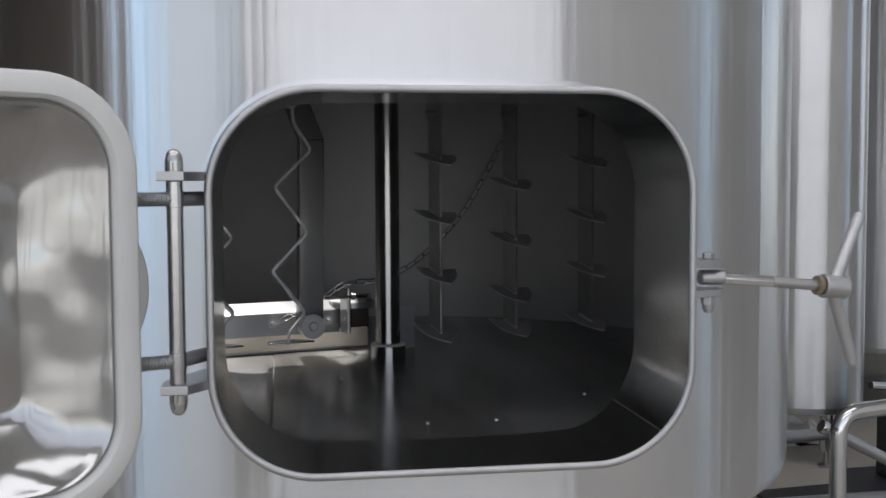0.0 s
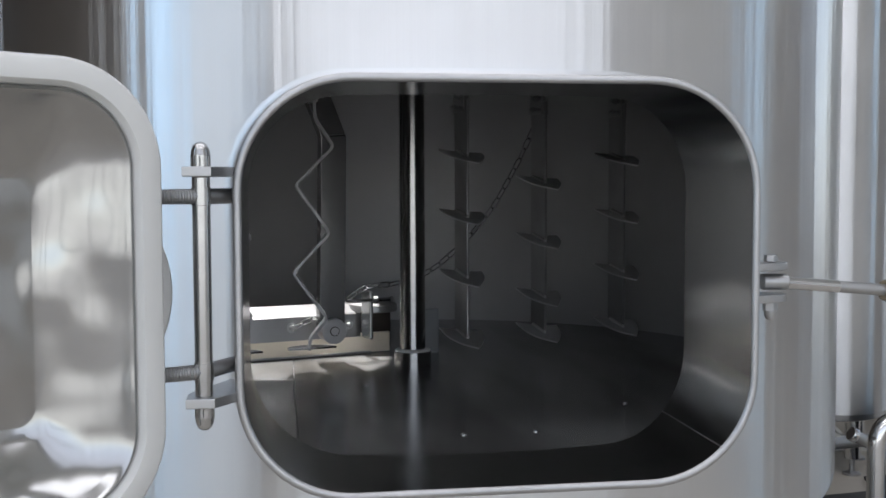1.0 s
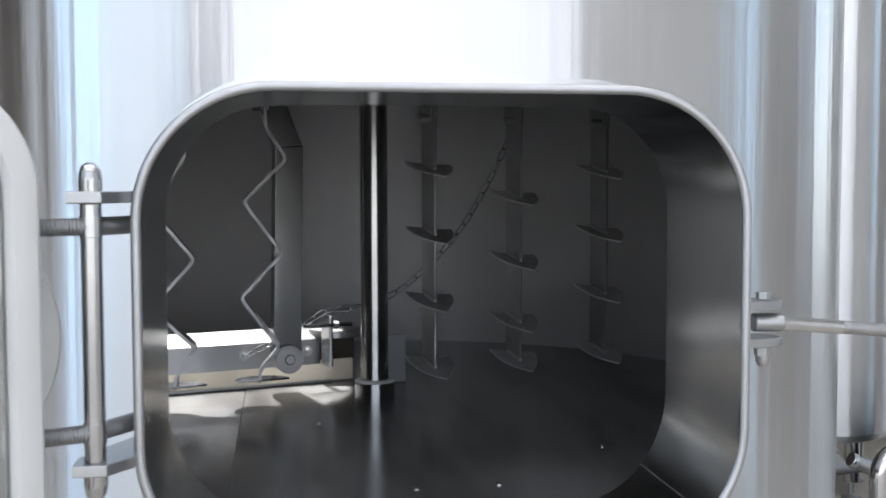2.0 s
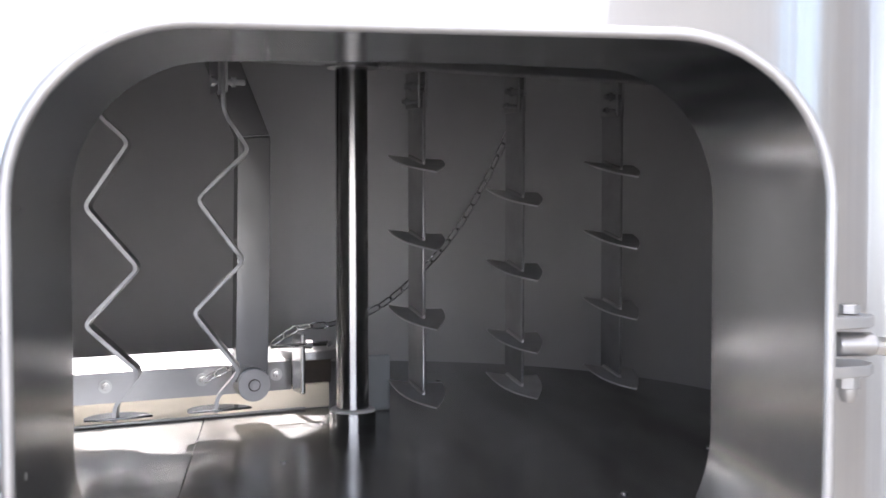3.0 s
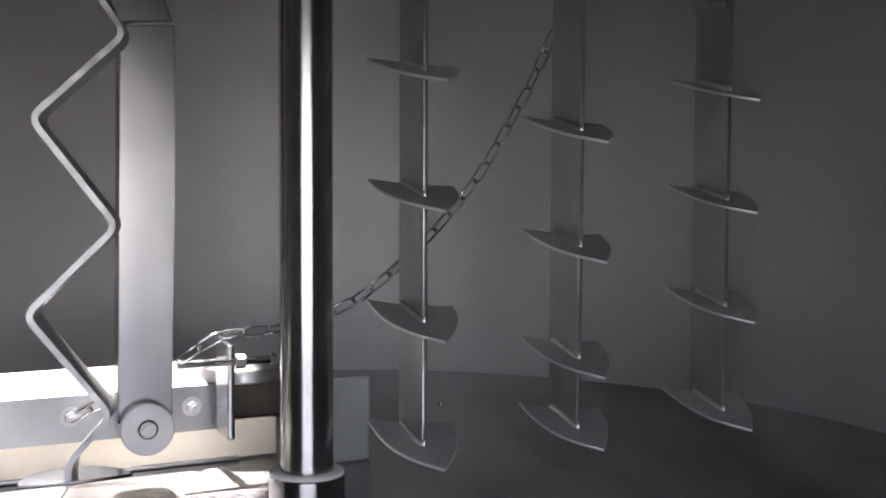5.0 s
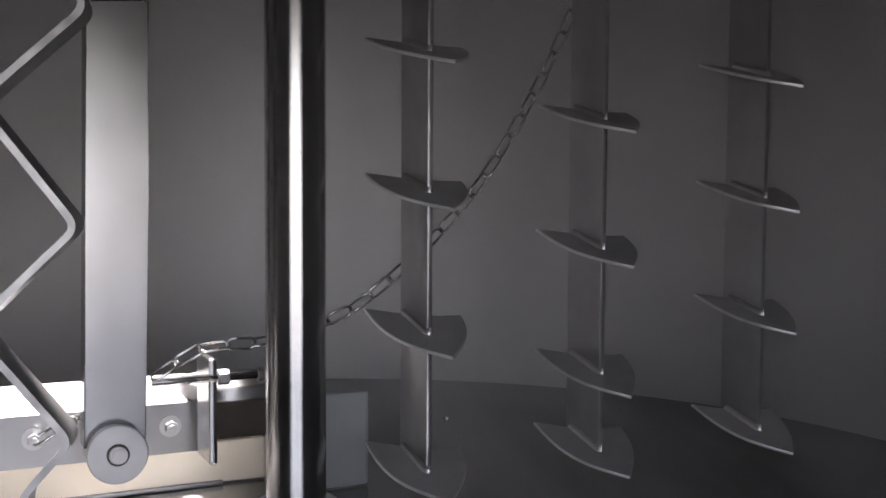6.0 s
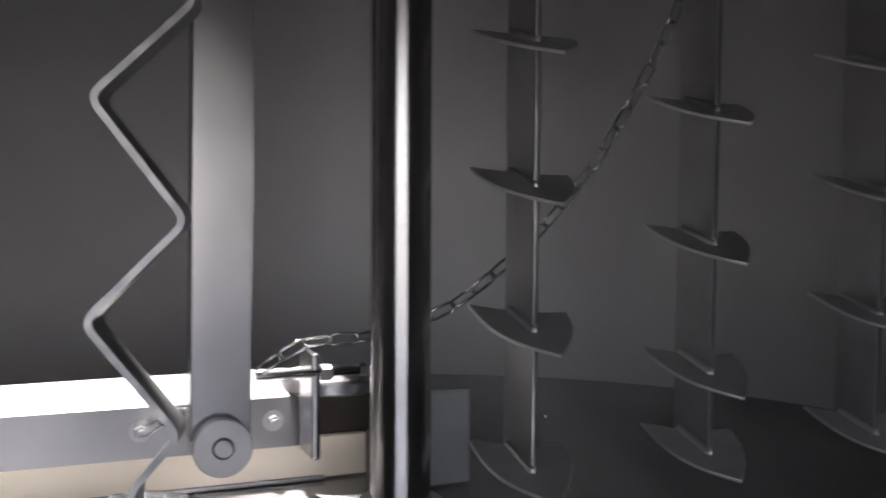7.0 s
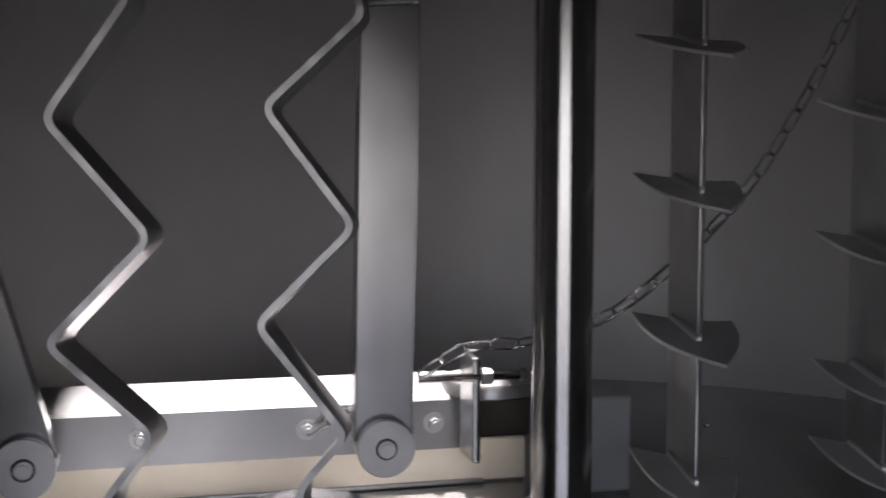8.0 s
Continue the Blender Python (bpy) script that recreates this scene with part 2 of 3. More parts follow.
def bead(points, r, seg=8):
    """A run of weld: a tube whose girth rises and falls."""
    pts = []
    for i, (a, b) in enumerate(zip(points, points[1:])):
        for k in range(3):
            pts.append(Vector(a).lerp(Vector(b), k / 3))
    pts.append(Vector(points[-1]))
    bm = sweep(pts, r, seg)
    bm.verts.ensure_lookup_table()
    for i, p in enumerate(pts):
        g = 0.78 + 0.3 * abs(math.sin(1.9 * i)) if 0 < i < len(pts) - 1 else (0.4 if i == 0 else 1.25)
        for v in bm.verts[i * seg:(i + 1) * seg]:
            v.co = p + (v.co - p) * g
    return bm


def nut(p, axis, flats, thick, bm=None):
    p, axis = Vector(p), Vector(axis).normalized()
    return rod(p, p + axis * thick, flats / 1.732, seg=6, bev=flats * 0.05, bm=bm)


def rounded(hw, hh, r, cx=0.0, cz=0.0, corner=14, side=10):
    """A rounded rectangle as (x, z, nx, nz), anticlockwise from the lower right corner."""
    pts = []
    for qx, qz, a0 in ((1, -1, -90), (1, 1, 0), (-1, 1, 90), (-1, -1, 180)):
        ox, oz = cx + qx * (hw - r), cz + qz * (hh - r)
        for i in range(corner + 1):
            a = radians(a0 + 90 * i / corner)
            pts.append((ox + r * math.cos(a), oz + r * math.sin(a), math.cos(a), math.sin(a)))
    out = []
    for i, p in enumerate(pts):
        q = pts[(i + 1) % len(pts)]
        out.append(p)
        gap = math.hypot(q[0] - p[0], q[1] - p[1])
        if gap > 0.05:
            for k in range(1, side):
                t = k / side
                out.append((p[0] * (1 - t) + q[0] * t, p[1] * (1 - t) + q[1] * t, p[2], p[3]))
    return out


def loft(loops, closed=True):
    bm = bmesh.new()
    rings = [[bm.verts.new(p) for p in lp] for lp in loops]
    n = len(rings[0])
    for a, b in zip(rings, rings[1:]):
        for i in range(n if closed else n - 1):
            k = (i + 1) % n
            bm.faces.new((a[i], a[k], b[k], b[i]))
    return bm


AT = pose(0, 0, 0, 0, 0, ARM)      # arm space: x along the right arm, y behind it


def arm_pt(u, v, z):
    return AT @ Vector((u, v, z))


# ---------------------------------------------------------------- the hall
HX0, HX1, HY0, HY1, HZ = -5.5, 6.0, -7.0, 5.0, 5.5
solid("floor", span((HX0 - .3, HY0 - .3, -0.2), (HX1 + .3, HY1 + .3, 0)), CONCRETE, "grey sealed concrete floor of the brewery hall", "floor", "structure")
lid = bmesh.new()
for y0, y1 in ((HY0 - .3, -5.4), (-3.8, -2.4), (-0.8, HY1 + .3)):
    span((HX0 - .3, y0, HZ), (HX1 + .3, y1, HZ + .2), bm=lid)
for y0, y1 in ((-5.4, -3.8), (-2.4, -0.8)):
    span((HX0 - .3, y0, HZ), (-4.2, y1, HZ + .2), bm=lid)
    span((3.8, y0, HZ), (HX1 + .3, y1, HZ + .2), bm=lid)
solid("ceiling", lid, PLASTER, "white plastered hall ceiling with two rooflights", "ceiling", "structure")
solid("wall_north", span((HX0 - .3, HY1, 0), (HX1 + .3, HY1 + .3, HZ)), BROWN, "dark brown clad rear wall of the hall", "wall", "structure")


def wall_with_window(name, along, fixed, lo, hi, a, b, z0, z1, mat, label, out):
    bm = bmesh.new()
    f0, f1 = sorted((fixed, fixed + out * 0.3))
    for p0, p1, q0, q1 in ((lo, a, 0, HZ), (b, hi, 0, HZ), (a, b, 0, z0), (a, b, z1, HZ)):
        if along == "x":
            span((p0, f0, q0), (p1, f1, q1), bm=bm)
        else:
            span((f0, p0, q0), (f1, p1, q1), bm=bm)
    return solid(name, bm, mat, label, "wall", "structure")


def window(name, along, fixed, a, b, z0, z1, panes, label):
    win = thing(name, label, "window", kind="structure")
    bars = [a + (b - a) * i / panes for i in range(panes + 1)]
    for s in bars:
        s = min(max(s, a + 0.06), b - 0.06)
        c = ((s - .06, fixed - .03, z0), (s + .06, fixed + .03, z1)) if along == "x" else ((fixed - .03, s - .05, z0), (fixed + .03, s + .05, z1))
        part("mullion", span(*c, bev=0.004), FRAME, win)
    for z in (z0 + .03, z1 - .03):
        c = ((a, fixed - .025, z - .03), (b, fixed + .025, z + .03)) if along == "x" else ((fixed - .025, a, z - .03), (fixed + .025, b, z + .03))
        part("rail", span(*c, bev=0.004), FRAME, win)
    return win


wall_with_window("wall_south", "x", HY0, HX0 - .3, HX1 + .3, -5.2, 5.6, 0.15, 5.15, PLASTER, "white plastered wall with a wide window", -1)
wall_with_window("wall_west", "y", HX0, HY0, -1.3, -6.7, -2.2, 0.4, 4.8, PLASTER, "white plastered wall with a tall window", -1)
solid("wall_west_rear", span((HX0 - .3, -1.3, 0), (HX0, HY1, HZ)), BROWN, "dark brown clad side wall of the hall", "wall", "structure")
window("window_1", "x", HY0 - .15, -5.2, 5.6, 0.15, 5.15, 9, "wide pale-framed hall window in daylight")
wall_with_window("wall_east", "y", HX1, HY0, -0.2, -1.35, -0.75, 0.4, 4.8, PLASTER, "white plastered side wall with a narrow window", 1)
wall_with_window("wall_east_rear", "y", HX1, -0.2, HY1, 1.9, 4.1, 0.4, 4.8, GREYW, "grey painted side wall with a tall window", 1)
window("window_3", "y", HX1 + .15, -1.35, -0.75, 0.4, 4.8, 1, "narrow tall pale-framed window in the grey wall")
window("window_4", "y", HX1 + .15, 1.9, 4.1, 0.4, 4.8, 4, "tall pale-framed window in the grey wall")
window("window_2", "y", HX0 - .15, -6.7, -2.2, 0.4, 4.8, 1, "tall pale-framed hall window")

# ---------------------------------------------------------------- the lauter tun
MX, MZ, MHW, MHH, MR, RIM = 0.0010, 0.937, 0.3005, 0.2345, 0.125, -0.903
tun = thing("lauter_tun", "brushed stainless steel lauter tun with its hatch open", "brewing tank")


def on_cyl(x, z, R):
    return (x, -math.sqrt(max(R * R - x * x, 0.01)), z)


def hole_loop(d, R=None, y=None):
    """The hatch's outline grown by d, on the cylinder of radius R or in the plane at y."""
    out = []
    for x, z, nx, nz in rounded(MHW, MHH, MR, MX, MZ):
        px, pz = x + d * nx, z + d * nz
        out.append(on_cyl(px, pz, R) if y is None else (px, y, pz))
    return out


def shell_mesh(name, R, z0, z1, d, mat, parent, label, sign):
    """A cylinder wall with the hatch's hole; true radial normals."""
    half, rings, bm = 0.60, 14, bmesh.new()
    hole = [(R * math.asin(x / R), z) for x, _, z in hole_loop(d, R)]
    cx, S = R * math.asin(MX / R), R * half
    edge = []
    for s, z in hole:
        ds, dz = s - cx, z - MZ
        k = min(((S - cx) if ds > 0 else (S + cx)) / max(abs(ds), 1e-6), ((z1 - MZ) if dz > 0 else (MZ - z0)) / max(abs(dz), 1e-6))
        edge.append((cx + ds * k, MZ + dz * k))
    # pull the points nearest to the corners into them
    for qs in (-S, S):
        for qz in (z0, z1):
            i = min(range(len(edge)), key=lambda j: (edge[j][0] - qs) ** 2 + (edge[j][1] - qz) ** 2)
            edge[i] = (qs, qz)
    rows = []
    for j in range(rings + 1):
        t = (j / rings) ** 1.3
        rows.append([bm.verts.new((R * math.sin(((1 - t) * h[0] + t * e[0]) / R), -R * math.cos(((1 - t) * h[0] + t * e[0]) / R), (1 - t) * h[1] + t * e[1])) for h, e in zip(hole, edge)])
    n = len(hole)
    for a, b in zip(rows, rows[1:]):
        for i in range(n):
            bm.faces.new((a[i], a[(i + 1) % n], b[(i + 1) % n], b[i]))
    seg = 120
    cols = []
    for i in range(seg + 1):
        a = half + (2 * math.pi - 2 * half) * i / seg
        cols.append([bm.verts.new((R * math.sin(a), -R * math.cos(a), z0 + (z1 - z0) * j / 8)) for j in range(9)])
    for a, b in zip(cols, cols[1:]):
        for j in range(8):
            bm.faces.new((a[j], b[j], b[j + 1], a[j + 1]))
    for f in bm.faces:
        c = f.calc_center_median()
        if f.normal.dot(Vector((c.x, c.y, 0))) * sign < 0:
            f.normal_flip()
        f.smooth = True
    bm.normal_update()
    for f in bm.faces:
        c = f.calc_center_median()
        if f.normal.dot(Vector((c.x, c.y, 0))) * sign < 0:
            f.normal_flip()
    me = bpy.data.meshes.new(name)
    bm.to_mesh(me)
    bm.free()
    me.materials.append(mat)
    me.normals_split_custom_set_from_vertices([(sign * v.co.x / R, sign * v.co.y / R, 0.0) for v in me.vertices])
    ob = new(name, me)
    ob.parent = parent
    return tagged(ob, label)


shell_mesh("outer_shell", R_OUT, 0.556, ROOF, 0.028, SHELL, tun, "brushed stainless outer cladding", 1)
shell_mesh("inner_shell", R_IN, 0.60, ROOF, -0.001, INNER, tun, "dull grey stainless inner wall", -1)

neck = part("hatch_neck", loft([hole_loop(-0.001, R=R_IN), hole_loop(-0.001, y=-0.76), hole_loop(0.0, y=-0.83), hole_loop(0.0, y=RIM + 0.004)]), NECK, tun, "polished rounded hatch neck", 50)
part("neck_rim", loft([hole_loop(0.0, y=RIM + 0.004), hole_loop(0.0015, y=RIM + 0.001), hole_loop(0.0035, y=RIM), hole_loop(0.0075, y=RIM), hole_loop(0.010, y=RIM + 0.004)]), RIMST, neck, "ground rim of the hatch neck", 60)
part("weld_seam", sweep([hole_loop(-0.001, R=R_IN)[7], hole_loop(-0.001, y=-0.76)[7], hole_loop(0.0, y=-0.83)[7], hole_loop(0.0, y=RIM + 0.004)[7]], 0.0007, 8), SATIN, neck)
flare = [hole_loop(0.010, y=RIM + 0.004)]
for i in range(13):
    a = radians(90 * i / 12)
    lift = 0.018 * (1 - math.sin(a))
    flare.append([(x, max(y - lift, RIM + 0.005), z) for x, y, z in hole_loop(0.010 + 0.018 * (1 - math.cos(a)), R=R_OUT)])
part("neck_flare", loft(flare), FLARE, tun, "", 70)

# rounded lower edge, bottom, roof and legs
prof = [(R_OUT, 0.556)] + [(R_OUT - 0.024 * (1 - math.cos(radians(a))), 0.556 - 0.024 * math.sin(radians(a))) for a in range(10, 91, 10)] + [(0.4, 0.515), (0.0, 0.50)]
part("bottom", lathe(prof, 120), SHELL, tun)
part("roof", lathe([(R_OUT, ROOF), (0.6, ROOF + 0.10), (0.3, ROOF + 0.16), (0, ROOF + 0.17)], 96), SHELL, tun)
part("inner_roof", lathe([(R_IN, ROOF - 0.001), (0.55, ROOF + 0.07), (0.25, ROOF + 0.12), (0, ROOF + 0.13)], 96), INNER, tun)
for k in range(4):
    a = radians(45 + 90 * k)
    part("leg", rod((0.62 * math.cos(a), 0.62 * math.sin(a), 0), (0.62 * math.cos(a), 0.62 * math.sin(a), 0.56), 0.045, bev=0.004), SATIN, tun)
# inspection lamp housing round the lamp
part("lamp_housing", lathe([(0.055, 0.0), (0.06, 0.0), (0.06, 0.09), (0.0, 0.095), ], 24, look((-0.22, 0.43, 1.97), (-0.26, 0.12, FB)) @ pose(0, 0, -0.02)), SATIN, tun)

# hinge: two lugs, the pin, cap nuts, two eye rods
HGX, HGY = -0.342, -0.918
hinge = part("hinge_pin", rod((HGX, HGY, 0.8235), (HGX, HGY, 1.065), 0.0098, seg=28, bev=0.001), HINGEM, tun, "polished hinge pin")
for z in (1.065, 0.8125):
    lug = [(-0.361, -0.934), (-0.330, -0.934), (-0.308, -0.902), (-0.304, -0.83), (-0.318, -0.81), (-0.348, -0.87), (-0.361, -0.898)]
    part("lug", slab(lug, 0.011, pose(0, 0, z), 0.0012), SATIN, hinge)
dome = [(0.0108, 0), (0.0108, 0.012), (0.0104, 0.013), (0.0098, 0.018), (0.0075, 0.0235), (0.004, 0.0262), (0, 0.027)]
for z, s in ((1.076, 1), (0.8125, -1)):
    b = lathe(dome, 24, Matrix.Translation((HGX, HGY, z)) @ Matrix.Diagonal((1, 1, s, 1)))
    nut((HGX, HGY, z), (0, 0, s), 0.0195, 0.0115, bm=b)
    part("cap_nut", b, HINGEM, hinge, "domed cap nut")
for z in (1.0435, 0.851):
    part("eye_sleeve", rod((HGX, HGY, z - 0.010), (HGX, HGY, z + 0.010), 0.0106, seg=28, bev=0.0005), HINGEM, hinge)
    d = Vector((-0.405 - HGX, -0.945 - HGY, 0))
    screw = [(0.0, 0.0)] + [(0.0076 if i % 2 else 0.0088, d.length * i / 44) for i in range(45)] + [(0.0, d.length)]
    b = lathe(screw, 16, Matrix.Translation((HGX, HGY, z)) @ d.to_track_quat("Z", "Y").to_matrix().to_4x4())
    part("hinge_arm", rod((HGX, HGY, z), (-0.306, -0.862, z), 0.0088, seg=18), DARKST, hinge)
    part("threaded_rod", b, DARKST, hinge, "threaded dull steel rod")

# hatch door, swung open about the hinge; its own space: x away from the hinge, y towards the seen face
DOOR = Matrix.Translation((-0.384, -0.949, 0.0)) @ pose(0, 0, 0, 0, 0, 180 + 33)
door = new("hatch_door")
door.parent = tun
tagged(door, "open hatch door with a polished pressed pan and pale gasket")
DW, DH = 0.300, 0.246


def door_loop(d, y, r=0.11):
    return [tuple(DOOR @ Vector((DW + x, y, MZ + z))) for x, z, _, _ in rounded(DW + d, DH + d, max(r + d, 0.02))]


rim_l = [door_loop(0.0, -0.012), door_loop(0.0, 0.008), door_loop(-0.004, 0.012), door_loop(-0.024, 0.012), door_loop(-0.027, 0.008), door_loop(-0.030, 0.000)]
part("flange", loft(rim_l), GASKET, door, "pale satin flange with its gasket", 50)
pan = [door_loop(-0.030, 0.003), door_loop(-0.034, 0.006), door_loop(-0.038, 0.003), door_loop(-0.044, -0.006), door_loop(-0.075, -0.022), door_loop(-0.105, -0.036), door_loop(-0.112, -0.039), door_loop(-0.120, -0.040)]
b = loft(pan)
b.faces.new(b.verts[-len(pan[0]):])
part("pan", b, MIRROR, door, "polished pressed pan", 50)
back = [door_loop(0.0, -0.012), door_loop(-0.03, -0.020), door_loop(-0.06, -0.045), door_loop(-0.12, -0.062), door_loop(-0.16, -0.064)]
b = loft(back)
b.faces.new(b.verts[-len(back[0]):])
part("cover", b, SATIN, door, "domed outer cover", 50)
b = lathe([(0, 0.0), (0.117, 0.0), (0.120, 0.003), (0.117, 0.006), (0.090, 0.010), (0, 0.014)], 64, DOOR @ Matrix.Translation((0.075, -0.056, MZ)) @ pose(0, 0, 0, 90))
part("boss", b, GASKET, door, "round pale boss on the door's back", 40)

# swing bolt with its winged nut
PV = Vector((0.341, -0.865, 0.9345))
bolt = part("swing_bolt", rod(PV, (0.436, -0.853, 0.9255), 0.0078, seg=24), BRIGHT, tun, "polished swing bolt")
part("threaded_end", rod((0.436, -0.853, 0.9255), (0.521, -0.841, 0.917), 0.0074, seg=24), SATIN, bolt)
part("eye", rod(PV + Vector((-0.012, 0, 0)), PV + Vector((0.022, 0.002, -0.001)), 0.0100, seg=24, bev=0.002), SATIN, bolt)
for z in (0.9490, 0.9100):
    lug = [(0.304, -0.868), (0.304, -0.893), (0.348, -0.884), (0.360, -0.871), (0.360, -0.852), (0.32, -0.828), (0.304, -0.823)]
    part("lug", slab(lug, 0.0095, pose(0, 0, z), 0.001), SATIN, bolt)
part("bolt_head", nut((PV.x, PV.y, 0.9590), (0, 0, 1), 0.014, 0.008), SATIN, bolt)
b = nut((PV.x, PV.y, 0.9100), (0, 0, -1), 0.016, 0.012)
lathe([(0.0075, 0), (0.0075, 0.006), (0.005, 0.011), (0, 0.0125)], 16, Matrix.Translation((PV.x, PV.y, 0.8985)) @ pose(0, 0, 0, 180), b)
part("lock_nut", b, SATIN, bolt)
ax = Vector((0.17, 0.024, -0.017)).normalized()
hub0 = Vector((0.511, -0.8425, 0.918))
part("washer", rod(hub0 - ax * 0.006, hub0 - ax * 0.003, 0.0135, seg=24, bev=0.0006), BRASS, bolt, "brass washer")
part("washer", rod(hub0 - ax * 0.002, hub0 + ax * 0.001, 0.0125, seg=24, bev=0.0006), BRASS, bolt, "brass washer")
wing_nut = part("wing_nut", rod(hub0 + ax * 0.002, hub0 + ax * 0.040, 0.0165, seg=28, bev=0.002), CASTING, bolt, "bead-blasted winged hand nut")
for tip in ((0.580, -0.818, 1.0105), (0.573, -0.818, 0.808)):
    root, tip = hub0 + ax * 0.020, Vector(tip)
    b = rod(root, tip, 0.0095, 0.0080, 20)
    bmesh.ops.create_uvsphere(b, u_segments=16, v_segments=10, radius=0.0083, matrix=Matrix.Translation(tip))
    part("handle", b, CASTING, wing_nut)

# ---------------------------------------------------------------- false bottom
for x0, x1 in ((-0.742, -0.237), (-0.237, 0.742)):
    x0, x1 = x0 + 0.0006, x1 - 0.0006
    edge = [x0 + (x1 - x0) * i / 48 for i in range(49)]
    rim = [math.sqrt(0.7435 ** 2 - x * x) for x in edge]
    front, rear = [(x, -r) for x, r in zip(edge, rim)], list(zip(edge, rim))
    part("floor_plate", slab(front + rear[::-1], 0.006, pose(0, 0, FB - 0.006), 0.0004), PLATE, tun, "worn stainless false bottom plate")
part("under_floor", lathe([(0.0, FB - 0.03), (0.742, FB - 0.03), (0.742, FB - 0.008), (0.0, FB - 0.008)], 64), DARKST, tun)
for x, y in ((0.0, -0.600), (0.108, -0.596), (-0.110, -0.195), (0.30, -0.42), (-0.42, -0.33), (0.2, 0.45), (0.5, -0.2)):
    b = lathe([(0.0045, 0), (0.0045, 0.0015), (0.003, 0.0028), (0, 0.003)], 16, pose(x, y, FB))
    part("floor_screw", b, BRIGHT, tun, "domed floor screw")

# ---------------------------------------------------------------- rake
rake = thing("rake", "stainless rake with a central shaft, knives and a sweep arm", "rake machine")
part("shaft", rod((-0.002, 0, FB), (-0.002, 0, 1.95), 0.0252, seg=48), SHAFTM, rake, "polished central shaft")
collar = part("shaft_collar", lathe([(0.0, 0), (0.0362, 0), (0.0362, 0.0305), (0.0355, 0.0315), (0.0252, 0.0315)], 48, pose(-0.002, 0, FB)), SHAFTM, rake, "turned collar at the shaft's foot")
part("collar_ring", lathe([(0.0352, 0.0315), (0.0350, 0.0338), (0.0335, 0.0352), (0.0285, 0.0358), (0.0256, 0.0358)], 48, pose(-0.002, 0, FB)), GASKET, collar, "pale plastic bearing ring")
part("arm_hub", lathe([(0.0243, 1.256), (0.040, 1.256), (0.040, 1.315), (0.0243, 1.315)], 40), SATIN, rake)
for s in (-1, 1):
    b = rod(arm_pt(0.033 * s, -0.046, 1.262), arm_pt(0.033 * s, -0.032, 1.262), 0.006, seg=6)
    rod(arm_pt(0.046 * s, -0.03, 1.258), arm_pt(0.046 * s, -0.03, 1.272), 0.009, seg=6, bm=b)
    part("hub_bolt", b, SATIN, rake)
for s in (-1, 1):
    part("rake_arm", box(0.605, 0.042, 0.055, AT @ pose(s * 0.3425, 0.010, 1.288), 0.003), SATIN, rake, "square steel rake arm")


def share(u, v, z, turn, tilt, mirror=1):
    """A plough share: a leaf of plate with a curved leading edge."""
    pts = []
    a, tip, c = Vector((-0.036, 0.065)), Vector((-0.004, -0.056)), Vector((0.048, 0.036))
    for i in range(9):
        t = i / 8
        p = a.lerp(tip, t) + Vector((-0.016, -0.011)) * math.sin(math.pi * t)
        pts.append(p)
    for i in range(1, 9):
        t = i / 8
        p = tip.lerp(c, t) + Vector((0.009, -0.001)) * math.sin(math.pi * t)
        pts.append(p)
    for i in range(1, 8):
        t = i / 8
        p = c.lerp(a, t) + Vector((0.002, -0.010)) * math.sin(math.pi * t)
        pts.append(p)
    m = AT @ pose(u, v, z) @ pose(0, 0, 0, tilt, 0, turn)
    return slab([(p.x * mirror, p.y) for p in pts], 0.0032, m, 0.0006)


def plough_knife(u, v, heights, twist):
    """A flat bar hung under the arm, with welded shares."""
    m = AT @ pose(u, v, 0) @ pose(0, 0, 0, 0, 0, twist)
    bar = part("knife_bar", box(0.0052, 0.058, 1.225 - heights[-1], m @ pose(-0.0026, 0.029, (1.225 + heights[-1]) / 2), 0.0012), KNIFE, rake, "flat knife bar")
    for z in heights:
        part("share", share(u - 0.001, v + 0.004, z, twist, 14.0), SHAREM, bar, "welded plough share")
        run = [m @ Vector((-0.0055, 0.050 - 0.0083 * i, 0)) for i in range(7)] + [m @ Vector((-0.0026, -0.0015, 0))]
        b = bead([(p.x, p.y, z + 0.003 + 0.249 * max(0.050 - 0.0083 * i, 0)) for i, p in enumerate(run)], 0.0039)
        part("weld", b, WELD, bar, "bright weld bead")
    # clevis with its pin and bolt
    for s in (-1, 1):
        part("clevis_cheek", box(0.004, 0.05, 0.058, m @ pose(-0.0026 + s * 0.006, 0.03, 1.228), 0.001), SATIN, bar)
    b = rod(m @ Vector((-0.030, 0.012, 1.232)), m @ Vector((0.007, 0.012, 1.232)), 0.0048, seg=12)
    nut(m @ Vector((-0.016, 0.012, 1.232)), m.to_3x3() @ Vector((-1, 0, 0)), 0.013, 0.007, b)
    part("clevis_bolt", b, DARKST, bar)
    b = rod(m @ Vector((-0.036, 0.010, 1.208)), m @ Vector((0.006, 0.010, 1.208)), 0.0032, seg=10)
    nut(m @ Vector((-0.026, 0.010, 1.208)), m.to_3x3() @ Vector((-1, 0, 0)), 0.010, 0.005, b)
    part("stop_screw", b, DARKST, bar)


plough_knife(0.1178, -0.0135, (1.108, 0.987, 0.864, 0.742), 0)
plough_knife(0.2985, -0.0135, (1.055, 0.934, 0.816, 0.742), 0)
plough_knife(0.4945, -0.0135, (1.104, 0.982, 0.862, 0.743), 0)


